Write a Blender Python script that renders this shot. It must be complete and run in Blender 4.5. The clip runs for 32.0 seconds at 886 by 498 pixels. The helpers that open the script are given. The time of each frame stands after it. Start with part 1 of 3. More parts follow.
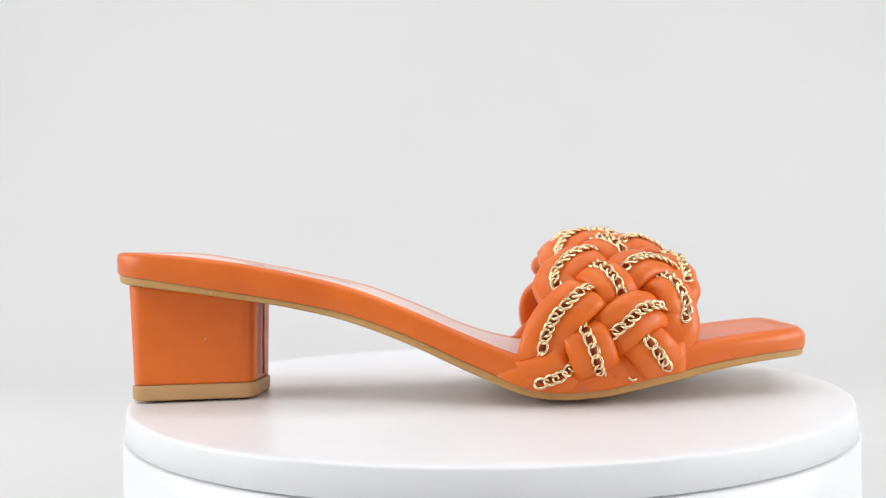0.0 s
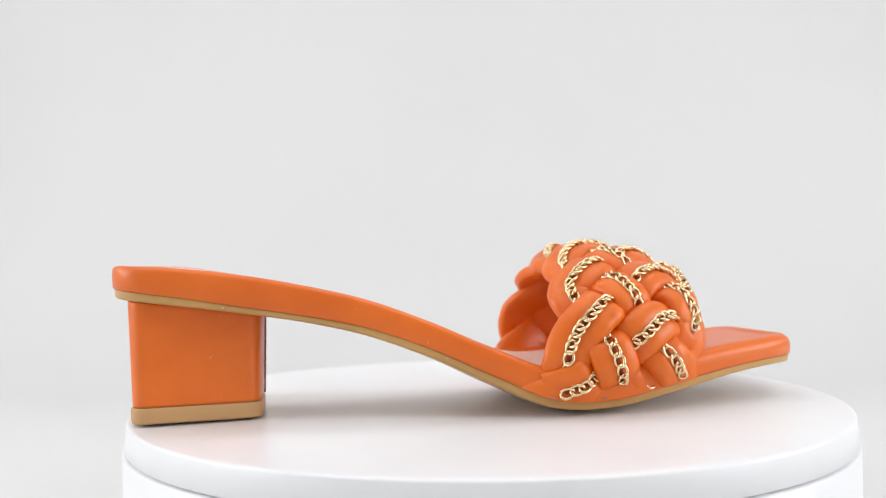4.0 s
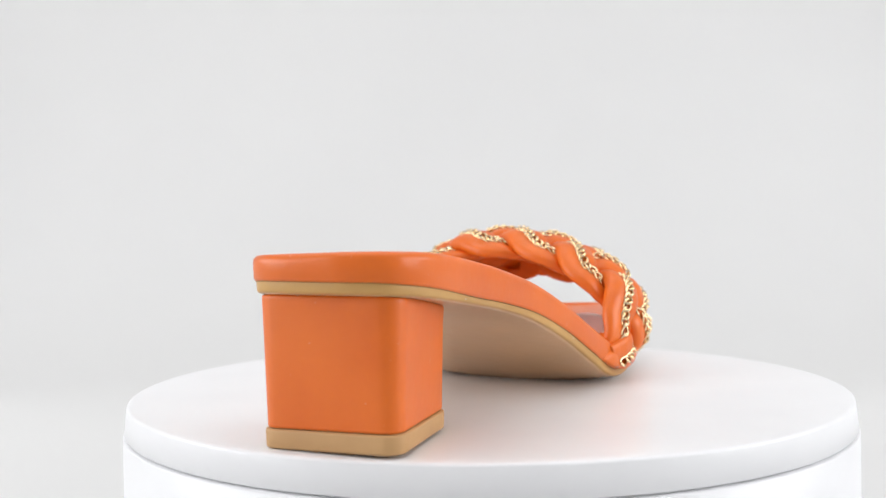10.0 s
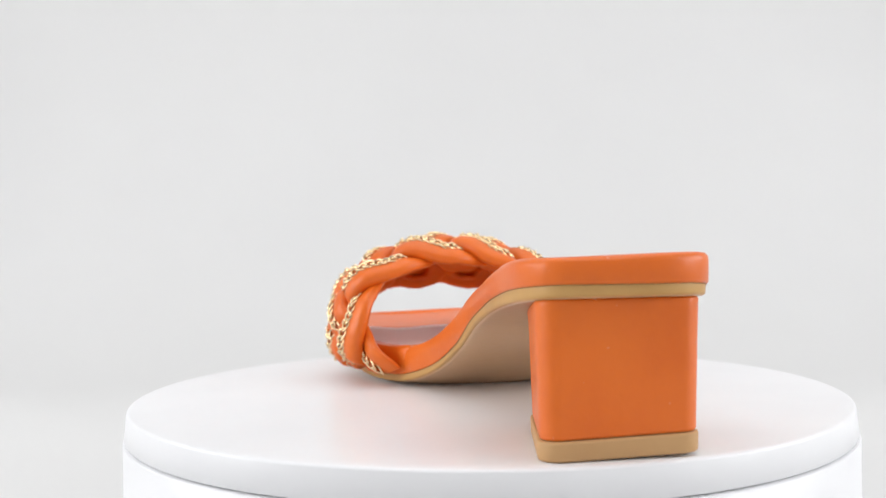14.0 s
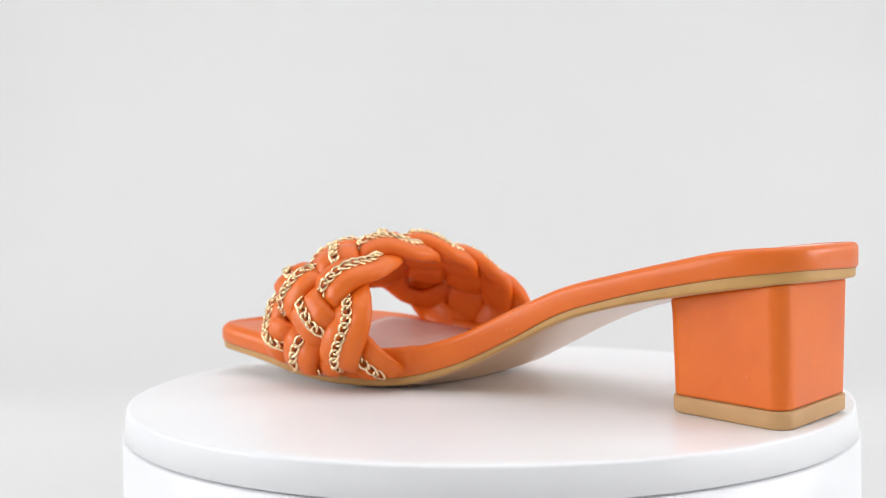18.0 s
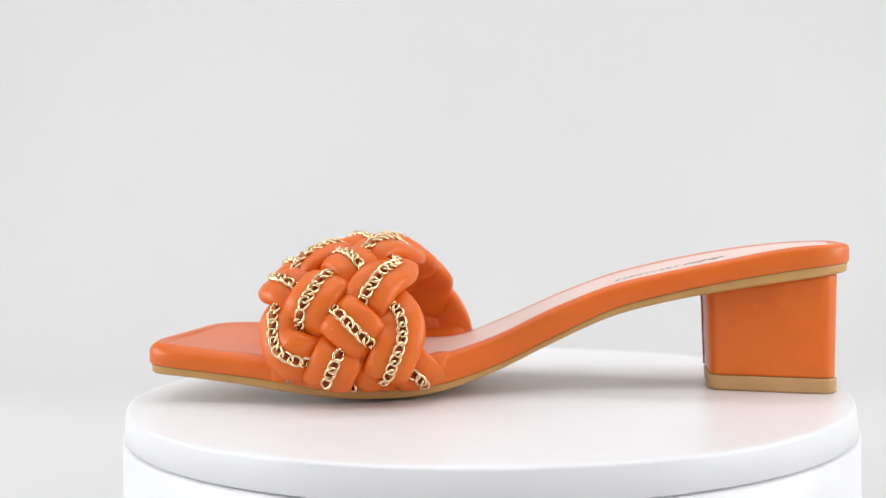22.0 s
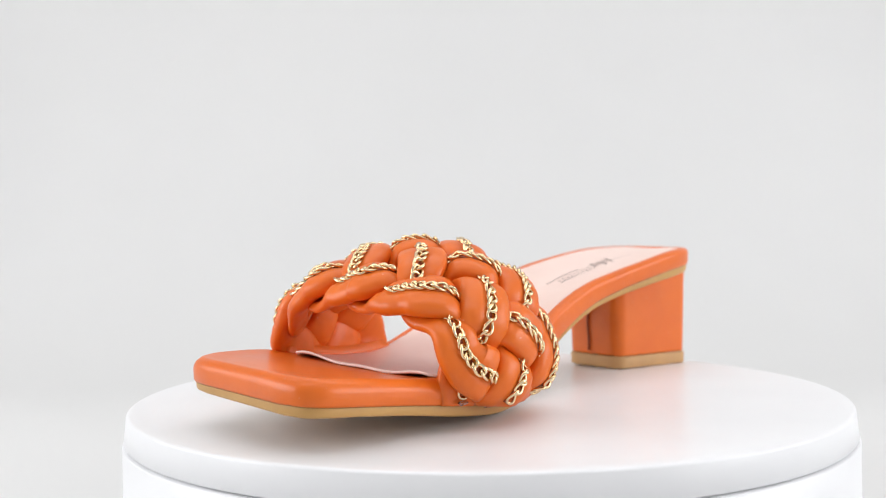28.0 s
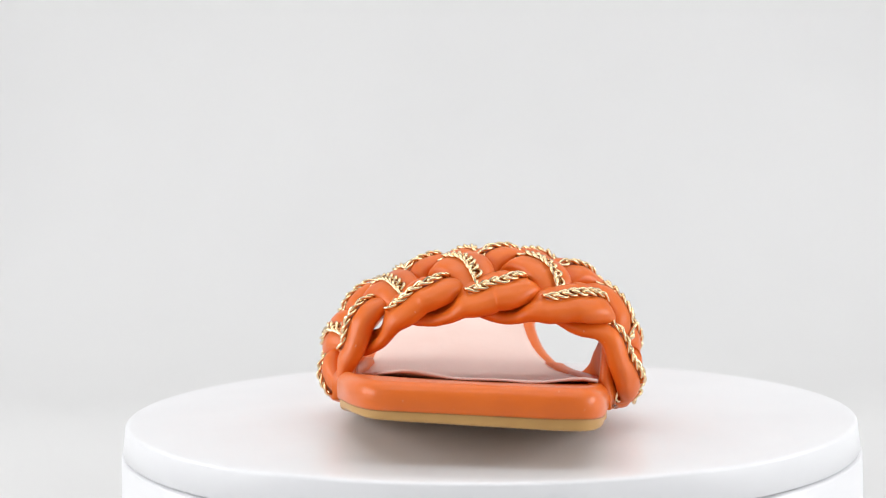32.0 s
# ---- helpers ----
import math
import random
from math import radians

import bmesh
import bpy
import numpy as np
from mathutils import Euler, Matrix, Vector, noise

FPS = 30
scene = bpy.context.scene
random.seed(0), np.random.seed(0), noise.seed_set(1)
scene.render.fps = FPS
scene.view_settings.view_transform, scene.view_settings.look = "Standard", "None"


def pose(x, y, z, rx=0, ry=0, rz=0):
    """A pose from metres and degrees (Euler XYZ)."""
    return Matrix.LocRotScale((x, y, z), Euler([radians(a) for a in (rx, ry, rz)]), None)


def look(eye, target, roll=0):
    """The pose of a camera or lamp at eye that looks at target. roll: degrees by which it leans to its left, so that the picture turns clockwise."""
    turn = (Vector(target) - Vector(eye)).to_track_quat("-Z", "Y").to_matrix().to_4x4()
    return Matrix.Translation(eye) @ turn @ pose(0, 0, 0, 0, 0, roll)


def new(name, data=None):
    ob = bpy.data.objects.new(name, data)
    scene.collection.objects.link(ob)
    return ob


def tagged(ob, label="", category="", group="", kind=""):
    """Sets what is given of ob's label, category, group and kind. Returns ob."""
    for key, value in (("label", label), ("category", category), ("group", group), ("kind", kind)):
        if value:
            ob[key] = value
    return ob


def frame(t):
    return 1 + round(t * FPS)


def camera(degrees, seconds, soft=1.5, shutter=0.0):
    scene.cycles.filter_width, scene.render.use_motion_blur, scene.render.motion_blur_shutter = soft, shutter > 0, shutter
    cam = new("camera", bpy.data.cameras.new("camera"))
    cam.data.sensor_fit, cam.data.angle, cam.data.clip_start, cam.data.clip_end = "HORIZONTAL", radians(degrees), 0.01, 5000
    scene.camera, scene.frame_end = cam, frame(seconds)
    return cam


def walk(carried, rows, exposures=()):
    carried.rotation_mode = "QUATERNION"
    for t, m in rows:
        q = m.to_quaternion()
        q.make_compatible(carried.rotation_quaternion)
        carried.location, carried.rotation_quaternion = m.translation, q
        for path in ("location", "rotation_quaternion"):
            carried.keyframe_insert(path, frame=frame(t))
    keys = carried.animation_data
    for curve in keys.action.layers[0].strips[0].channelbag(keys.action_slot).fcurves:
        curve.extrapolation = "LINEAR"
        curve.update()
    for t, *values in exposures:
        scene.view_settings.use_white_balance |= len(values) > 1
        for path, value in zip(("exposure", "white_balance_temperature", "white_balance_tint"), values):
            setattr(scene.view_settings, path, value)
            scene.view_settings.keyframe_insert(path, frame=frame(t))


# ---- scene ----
cam = camera(47.90, 32.0, soft=1.1)
cam.data.dof.use_dof, cam.data.dof.focus_distance, cam.data.dof.aperture_fstop = True, 0.30, 15.0
# camera on a stand before the turntable: seconds, downward tilt, turn to the right, in degrees
EYE = Vector((0.0, -0.3652, 0.0566))
CAMERA_TILT = [
    (0, 0.930, -2.328), (0.5, 0.914, -2.328), (1, 0.715, -2.327), (1.5, 0.585, -2.327), (2, 0.545, -2.327), (2.5, 0.491, -2.326),
    (3, 0.393, -2.326), (3.5, 0.219, -2.326), (5.5, 0.397, -2.324), (6, 0.535, -2.324), (6.5, 0.624, -2.324), (7, 0.725, -2.324),
    (7.5, 0.852, -2.323), (8, 0.953, -2.323), (8.5, 1.071, -2.323), (9, 1.132, -2.322), (9.5, 1.125, -2.322), (10, 1.113, -2.322),
    (10.5, 1.084, -2.321), (11, 1.087, -2.321), (11.5, 1.084, -2.321), (12, 1.020, -2.320), (12.5, 1.002, -2.320), (13, 0.955, -2.320),
    (13.5, 0.883, -2.320), (14, 0.777, -2.319), (14.5, 0.785, -2.319), (16.5, 0.910, -2.318), (17, 0.991, -2.317), (17.5, 1.019, -2.317),
    (18, 1.018, -2.317), (18.5, 1.008, -2.316), (19, 0.982, -2.316), (19.5, 0.955, -2.316), (20, 0.902, -2.315), (20.5, 0.872, -2.315),
    (21, 0.884, -2.315), (21.5, 0.901, -2.315), (22, 0.908, -2.314), (22.5, 0.894, -2.314), (23, 0.831, -2.314), (23.5, 0.762, -2.313),
    (24, 0.687, -2.313), (24.5, 0.661, -2.313), (25, 0.649, -2.312), (25.5, 0.636, -2.312), (27.5, 0.651, -2.311), (28, 0.614, -2.310),
    (28.5, 0.543, -2.310), (29, 0.453, -2.310), (29.5, 0.393, -2.310), (30, 0.328, -2.309), (30.5, 0.236, -2.309), (31, 0.149, -2.309),
    (31.5, 0.085, -2.308), (32, 0.069, -2.308),
]
TURNS = [
    (0, 0.00), (0.5, 0.00), (1, 0.00), (1.5, 0.00), (2, 0.00), (2.5, 0.19), (3, 2.57), (3.5, 6.42),
    (5.5, 24.71), (6, 29.22), (6.5, 33.73), (7, 38.20), (7.5, 42.64), (8, 47.05), (8.5, 51.48), (9, 55.98),
    (9.5, 60.57), (10, 65.17), (10.5, 69.70), (11, 74.17), (11.5, 78.63), (12, 83.13), (12.5, 87.63), (13, 92.16),
    (13.5, 96.66), (14, 101.17), (14.5, 105.68), (16.5, 123.57), (17, 128.07), (17.5, 132.61), (18, 137.11), (18.5, 141.58),
    (19, 146.05), (19.5, 150.52), (20, 155.01), (20.5, 159.50), (21, 163.99), (21.5, 168.49), (22, 173.00), (22.5, 177.49),
    (23, 181.96), (23.5, 186.40), (24, 190.88), (24.5, 195.39), (25, 199.95), (25.5, 204.48), (27.5, 222.30), (28, 226.78),
    (28.5, 231.35), (29, 235.93), (29.5, 240.49), (30, 244.98), (30.5, 249.46), (31, 253.87), (31.5, 258.31), (32, 262.80),
]


def aim(tilt, turn):
    t, s = radians(tilt), radians(turn)
    return look(EYE, EYE + Vector((math.sin(s) * math.cos(t), math.cos(s) * math.cos(t), -math.sin(t))), -0.93)


walk(cam, [(t, aim(a, b)) for t, a, b in CAMERA_TILT])

# ---- light: a white photo tent lit from above and from two soft panels ----
world = bpy.data.worlds.new("tent_glow")
scene.world = world
world.use_nodes = True
world.node_tree.nodes["Background"].inputs["Color"].default_value = (1.0, 1.0, 1.0, 1)
world.node_tree.nodes["Background"].inputs["Strength"].default_value = 0.2


def soft_panel(name, eye, target, sx, sy, power, tint=(1, 1, 1)):
    d = bpy.data.lights.new(name, "AREA")
    d.shape, d.size, d.size_y, d.energy, d.color = "RECTANGLE", sx, sy, power, tint
    ob = new(name, d)
    ob.matrix_world = look(eye, target)
    return ob


soft_panel("ceiling_strip_lamp", (0, 0.28, 0.97), (0, 0.2, 0), 1.5, 0.25, 3.02, (0.99, 0.99, 1.0))
soft_panel("ceiling_strip_lamp", (0, -0.42, 0.97), (0, -0.2, 0), 1.5, 0.25, 3.22, (0.99, 0.99, 1.0))
soft_panel("side_panel_lamp", (-1.05, -0.14, 0.28), (0, 0, 0.02), 0.9, 0.6, 7.5, (0.975, 0.982, 1.0))
soft_panel("side_panel_lamp", (1.05, -0.14, 0.28), (0, 0, 0.02), 0.9, 0.6, 7.5, (0.975, 0.982, 1.0))
scene.view_settings.exposure = 0.0

# ---- materials ----


def node_material(name, colour, rough, metal=0.0):
    m = bpy.data.materials.new(name)
    m.use_nodes = True
    b = m.node_tree.nodes["Principled BSDF"]
    b.inputs["Base Color"].default_value = (*colour, 1)
    b.inputs["Roughness"].default_value = rough
    b.inputs["Metallic"].default_value = metal
    return m, m.node_tree.nodes, m.node_tree.links, b


def noise_tex(nodes, links, scale, detail=4.0, rough=0.55, kind="noise"):
    c = nodes.new("ShaderNodeTexCoord")
    n = nodes.new("ShaderNodeTexNoise" if kind == "noise" else "ShaderNodeTexVoronoi")
    n.inputs["Scale"].default_value = scale
    if kind == "noise":
        n.inputs["Detail"].default_value = detail
        n.inputs["Roughness"].default_value = rough
    links.new(c.outputs["Object"], n.inputs["Vector"])
    return n


def ramp(nodes, links, src, a, b, lo=0.3, hi=0.7):
    r = nodes.new("ShaderNodeValToRGB")
    r.color_ramp.elements[0].position, r.color_ramp.elements[1].position = lo, hi
    r.color_ramp.elements[0].color, r.color_ramp.elements[1].color = (*a, 1), (*b, 1)
    links.new(src, r.inputs["Fac"])
    return r


def bump(nodes, links, b, src, strength, distance):
    n = nodes.new("ShaderNodeBump")
    n.inputs["Strength"].default_value, n.inputs["Distance"].default_value = strength, distance
    links.new(src, n.inputs["Height"])
    if b.inputs["Normal"].links:
        links.new(b.inputs["Normal"].links[0].from_socket, n.inputs["Normal"])
    links.new(n.outputs["Normal"], b.inputs["Normal"])


def leather(name, lo, hi, rough, grain=900.0, depth=0.00006, dust=0.0, coat=0.0, gloss=0.42):
    m, nodes, links, b = node_material(name, hi, rough)
    b.inputs["Specular IOR Level"].default_value = gloss
    b.inputs["Coat Weight"].default_value, b.inputs["Coat Roughness"].default_value = coat, 0.16
    big = noise_tex(nodes, links, 45, 3)
    links.new(ramp(nodes, links, big.outputs["Fac"], lo, hi).outputs["Color"], b.inputs["Base Color"])
    if dust:
        d = noise_tex(nodes, links, 620, 1)
        k = ramp(nodes, links, d.outputs["Fac"], (0, 0, 0), (dust,) * 3, 0.765, 0.80)
        mix = nodes.new("ShaderNodeMixRGB")
        mix.inputs["Color2"].default_value = (0.85, 0.55, 0.4, 1)
        links.new(k.outputs["Color"], mix.inputs["Fac"])
        links.new(b.inputs["Base Color"].links[0].from_socket, mix.inputs["Color1"])
        links.new(mix.outputs["Color"], b.inputs["Base Color"])
    g = noise_tex(nodes, links, grain, 3, 0.6)
    bump(nodes, links, b, g.outputs["Fac"], 0.35, depth)
    w = noise_tex(nodes, links, 130, 2)
    bump(nodes, links, b, w.outputs["Fac"], 0.3, 0.0005)
    c2 = noise_tex(nodes, links, 420, 4, 0.65)
    bump(nodes, links, b, c2.outputs["Fac"], 0.3, 0.00025)
    r = ramp(nodes, links, big.outputs["Fac"], (rough - 0.03,) * 3, (rough + 0.04,) * 3)
    links.new(r.outputs["Color"], b.inputs["Roughness"])
    return m


orange = leather("orange_leather", (0.73, 0.134, 0.007), (0.81, 0.165, 0.011), 0.42, dust=0.25, coat=0.14, gloss=0.4)
orange_sole = leather("orange_wrap", (0.73, 0.134, 0.007), (0.80, 0.160, 0.011), 0.40, dust=0.3, coat=0.22, gloss=0.35)
lining = leather("pink_lining", (0.87, 0.65, 0.575), (0.91, 0.71, 0.64), 0.42, 1500, 0.00003)
tan = leather("tan_rubber", (0.50, 0.275, 0.085), (0.60, 0.345, 0.115), 0.45, 500, 0.00005)
sole_tan = leather("pale_sole", (0.56, 0.325, 0.155), (0.64, 0.385, 0.195), 0.32, 300, 0.00005, coat=0.4, gloss=0.6)
tip_rubber = leather("heel_tip_rubber", (0.51, 0.29, 0.125), (0.59, 0.345, 0.15), 0.5, 500, 0.00005)
seam_brown = leather("brown_joint", (0.20, 0.09, 0.03), (0.38, 0.20, 0.07), 0.7, 500, 0.00005)

gold, nodes, links, b = node_material("gold_chain", (0.85, 0.655, 0.395), 0.17, 1.0)
n = noise_tex(nodes, links, 700, 2)
links.new(ramp(nodes, links, n.outputs["Fac"], (0.11,) * 3, (0.24,) * 3).outputs["Color"], b.inputs["Roughness"])

white, nodes, links, b = node_material("white_plastic", (0.85, 0.853, 0.87), 0.32)
n = noise_tex(nodes, links, 30, 3)
links.new(ramp(nodes, links, n.outputs["Fac"], (0.835, 0.838, 0.856), (0.862, 0.865, 0.88)).outputs["Color"], b.inputs["Base Color"])
n = noise_tex(nodes, links, 1800, 2)
bump(nodes, links, b, n.outputs["Fac"], 0.2, 0.00003)

# grey that stands in for the shade between disc and base
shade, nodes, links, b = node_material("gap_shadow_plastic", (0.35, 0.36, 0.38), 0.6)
print_grey, nodes, links, b = node_material("grey_print", (0.52, 0.45, 0.44), 0.35)
thread, nodes, links, b = node_material("dark_seam", (0.30, 0.05, 0.012), 0.6)
glue, nodes, links, b = node_material("dried_glue", (0.75, 0.62, 0.5), 0.15)
clear_glue, nodes, links, b = node_material("clear_glue", (0.92, 0.88, 0.84), 0.08)
b.inputs["Transmission Weight"].default_value, b.inputs["IOR"].default_value = 0.85, 1.46
n = noise_tex(nodes, links, 900, 2)
bump(nodes, links, b, n.outputs["Fac"], 0.4, 0.0004)

paper, nodes, links, b = node_material("white_paper", (0.70, 0.70, 0.697), 0.8)
n = noise_tex(nodes, links, 3, 3)
links.new(ramp(nodes, links, n.outputs["Fac"], (0.686, 0.685, 0.681), (0.709, 0.708, 0.703)).outputs["Color"], b.inputs["Base Color"])

# pale grey of the unseen front wall, chosen to bounce light back
bounce_paint, nodes, links, b = node_material("bounce_wall_paint", (0.63, 0.63, 0.63), 0.8)
n = noise_tex(nodes, links, 2, 3)
links.new(ramp(nodes, links, n.outputs["Fac"], (0.60, 0.60, 0.60), (0.66, 0.66, 0.66)).outputs["Color"], b.inputs["Base Color"])

# ---- mesh helpers ----


def part(name, bm, material, parent, label="", smooth=True):
    me = bpy.data.meshes.new(name)
    bm.normal_update()
    bm.to_mesh(me)
    bm.free()
    me.materials.append(material)
    if smooth:
        for p in me.polygons:
            p.use_smooth = True
    ob = new(name, me)
    ob.parent = parent
    return tagged(ob, label=label)


def curve_through(points, n):
    """n points evenly along a smooth line through the given ones."""
    pts = [Vector(p) for p in points]
    pts = [2 * pts[0] - pts[1]] + pts + [2 * pts[-1] - pts[-2]]
    dense = []
    for i in range(1, len(pts) - 2):
        p0, p1, p2, p3 = pts[i - 1:i + 3]
        for k in range(24):
            u = k / 24
            dense.append(0.5 * (2 * p1 + (p2 - p0) * u + (2 * p0 - 5 * p1 + 4 * p2 - p3) * u * u + (3 * p1 - p0 - 3 * p2 + p3) * u ** 3))
    dense.append(pts[-2])
    d = [0.0]
    for a, b2 in zip(dense, dense[1:]):
        d.append(d[-1] + (b2 - a).length)
    out, j = [], 0
    for k in range(n):
        t = d[-1] * k / (n - 1)
        while j < len(d) - 2 and d[j + 1] < t:
            j += 1
        f = (t - d[j]) / max(1e-9, d[j + 1] - d[j])
        out.append(dense[j].lerp(dense[j + 1], min(1, f)))
    return out


def lathe(profile, n):
    """A body turned round z from (radius, height) pairs; the first and last lie on the axis where their radius is 0."""
    bm = bmesh.new()
    rings = []
    for r, z in profile:
        if r < 1e-6:
            rings.append([bm.verts.new((0, 0, z))])
        else:
            rings.append([bm.verts.new((r * math.cos(a), r * math.sin(a), z)) for a in (2 * math.pi * k / n for k in range(n))])
    for a, b2 in zip(rings, rings[1:]):
        for k in range(n):
            q = (k + 1) % n
            if len(a) == 1:
                bm.faces.new((a[0], b2[q], b2[k]))
            elif len(b2) == 1:
                bm.faces.new((a[k], a[q], b2[0]))
            else:
                bm.faces.new((a[k], a[q], b2[q], b2[k]))
    bmesh.ops.recalc_face_normals(bm, faces=bm.faces)
    return bm


# ---- the tent: a paper sweep, side walls and a ceiling ----
FLOOR = -0.062


def build_tent():
    prof = [(-1.1, FLOOR), (0.42, FLOOR)]
    for k in range(1, 17):
        a = math.pi / 2 * k / 16
        prof.append((0.42 + 0.42 * math.sin(a), FLOOR + 0.42 - 0.42 * math.cos(a)))
    prof.append((0.84, 1.0))
    bm = bmesh.new()
    rows = [[bm.verts.new((x, y, z)) for x in (-1.1, -0.5, 0, 0.5, 1.1)] for y, z in prof]
    for a, b2 in zip(rows, rows[1:]):
        for k in range(4):
            bm.faces.new((a[k], a[k + 1], b2[k + 1], b2[k]))
    sweep = part("backdrop", bm, paper, None)
    m = sweep.modifiers.new("thickness", "SOLIDIFY")
    m.thickness, m.offset = 0.004, -1
    tagged(sweep, "seamless white paper sweep under and behind the turntable", "backdrop", kind="structure")

    def slab(name, x0, x1, y0, y1, z0, z1, label, cat, mat=paper):
        bm2 = bmesh.new()
        bmesh.ops.create_cube(bm2, size=1)
        for v in bm2.verts:
            v.co = (x0 if v.co.x < 0 else x1, y0 if v.co.y < 0 else y1, z0 if v.co.z < 0 else z1)
        tagged(part(name, bm2, mat, None, smooth=False), label, cat, kind="structure")

    slab("wall_west", -1.12, -1.10, -1.1, 0.86, FLOOR, 1.0, "white fabric side wall of the photo tent", "wall")
    slab("wall_east", 1.10, 1.12, -1.1, 0.86, FLOOR, 1.0, "white fabric side wall of the photo tent", "wall")
    # out of view behind the camera; added to fill the toe's front shadow
    slab("wall_south", -1.12, 1.12, -1.12, -1.1, FLOOR, 1.0, "unseen pale wall added beyond the open tent front to bounce light", "wall", bounce_paint)
    slab("ceiling", -1.12, 1.12, -1.12, 0.86, 1.0, 1.02, "white fabric roof of the photo tent", "ceiling")


build_tent()

# ---- the turntable ----
RIM = 0.1262


def build_turntable():
    table = tagged(new("turntable"), "round white plastic display turntable with a revolving top", "turntable")
    table.location = (0, 0, FLOOR)
    up = -FLOOR
    bm = lathe([(0, 0.0), (RIM + 0.0004, 0.0), (RIM + 0.0008, 0.001), (RIM + 0.0008, up - 0.0104), (RIM + 0.0002, up - 0.0098),
                (RIM - 0.006, up - 0.0098), (0, up - 0.0098)], 160)
    part("base", bm, white, table, "white cylindrical plastic base")
    bm = lathe([(0, -0.0092), (RIM - 0.002, -0.0092), (RIM - 0.0002, -0.0092), (RIM + 0.0003, -0.0088), (RIM - 0.0005, -0.0010), (RIM - 0.0006, -0.0006),
                (RIM - 0.0009, -0.0003), (RIM - 0.0013, -0.0001), (RIM - 0.0018, 0.0), (RIM - 0.006, 0.0), (0.06, 0.0), (0, 0.0)], 192)
    platter = part("platter", bm, white, table, "white revolving disc with a glossy flat top")
    platter.location = (0, 0, up)
    # added ring: paints the gap's shade as a dark line under the disc
    part("gap_shade_ring", lathe([(0, up - 0.0099), (RIM - 0.004, up - 0.0099), (RIM - 0.004, up - 0.0091), (0, up - 0.0091)], 96), shade, table,
         "grey ring added to stand in for shade in the gap below the disc")
    return table, platter


turntable, platter = build_turntable()

# ---- the sandal; millimetres, toe along +x, standing on z = 0 ----
MM = 0.001
# the sole's two rims, heel to toe: plan, and heights of the outsole's foot, the welt line and the padded edge
RIM_X = [-125.2, -106, -85.8, -65.7, -45.5, -25.2, -5, 15.2, 35.4, 55.5, 75.8, 96, 113.1]
INNER_FOOT = [41.1, 39.0, 36.1, 32.8, 28.0, 20.5, 11.2, 2.9, 2.3, 5.6, 9.7, 12.1, 12.4]
INNER_WELT = [44.2, 41.6, 38.2, 34.9, 30.5, 23.3, 14.1, 5.8, 5.3, 8.8, 12.4, 14.6, 15.0]
INNER_EDGE = [51.4, 50.3, 47.8, 44.0, 38.9, 31.2, 22.2, 14.4, 13.4, 15.9, 18.8, 20.2, 20.5]
OUTER_FOOT = [41.2, 38.8, 35.8, 32.1, 26.7, 17.5, 8.0, 1.9, 1.6, 3.6, 6.5, 8.9, 10.2]
OUTER_WELT = [44.4, 42.3, 39.0, 34.8, 29.2, 19.6, 10.2, 4.8, 5.1, 7.1, 9.6, 11.8, 13.5]
OUTER_EDGE = [50.5, 49.4, 45.7, 41.6, 36.8, 28.8, 19.4, 13.6, 12.9, 13.7, 15.1, 17.3, 19.0]
MEDIAL = [(-127.7, -19.0), (-126.0, -27.2), (-121.0, -33.5), (-109.3, -37.2), (-86.0, -37.6), (-65.8, -38.6), (-45.6, -39.9), (-25.4, -41.8), (-5.3, -43.6),
          (14.9, -44.5), (35.1, -43.7), (55.3, -40.0), (75.6, -34.8), (95.8, -27.2), (104.5, -22.3), (110.3, -16.7), (112.4, -8.5)]
LATERAL = [(-127.6, -3.5), (-126.0, 4.5), (-120.6, 11.0), (-108.5, 14.7), (-85.6, 15.3), (-65.5, 14.6), (-45.2, 14.5), (-25.0, 16.0), (-4.8, 21.6),
          (15.4, 31.0), (35.6, 40.6), (55.9, 44.6), (76.1, 44.4), (96.3, 44.2), (106.4, 43.1), (111.9, 39.5), (113.9, 31.3)]
N_EDGE = 90


def smooth_line(values):
    pts = curve_through([(x, z, 0) for x, z in zip(RIM_X, values)], 240)
    return [p.x for p in pts], [p.y for p in pts]


LINES = {(k, side): smooth_line(v) for k, side, v in (
    ("foot", 0, INNER_FOOT), ("welt", 0, INNER_WELT), ("edge", 0, INNER_EDGE), ("foot", 1, OUTER_FOOT), ("welt", 1, OUTER_WELT), ("edge", 1, OUTER_EDGE))}
INNER_Y = [(p.x, p.y) for p in curve_through([(x, y, 0) for x, y in MEDIAL], 200)]
OUTER_Y = [(p.x, p.y) for p in curve_through([(x, y, 0) for x, y in LATERAL], 200)]


def rim_y(x, side):
    t = OUTER_Y if side else INNER_Y
    return float(np.interp(x, [p[0] for p in t], [p[1] for p in t]))


def level(kind, x, y):
    """Height of a line of the sole at a plan point, between its two rims."""
    a, b2 = rim_y(x, 0), rim_y(x, 1)
    u = min(1.0, max(0.0, (y - a) / max(1.0, b2 - a)))
    za, zb = (float(np.interp(x, *LINES[kind, s])) for s in (0, 1))
    return za + (zb - za) * u


def outline(inset):
    """The plan of the sole, moved inwards: the inner side's and the outer side's points, heel to toe."""
    def chain(pts):
        pts = [(x, y, 0) for x, y in pts]
        return curve_through(pts, N_EDGE)
    med, lat = chain(MEDIAL), chain(LATERAL)
    loop = med + lat[::-1]
    out = []
    for i, p in enumerate(loop):
        a, c = loop[i - 1], loop[(i + 1) % len(loop)]
        t = (c - a).normalized()
        out.append(p + Vector((-t.y, t.x, 0)) * inset)
    return out[:N_EDGE], out[N_EDGE:][::-1]


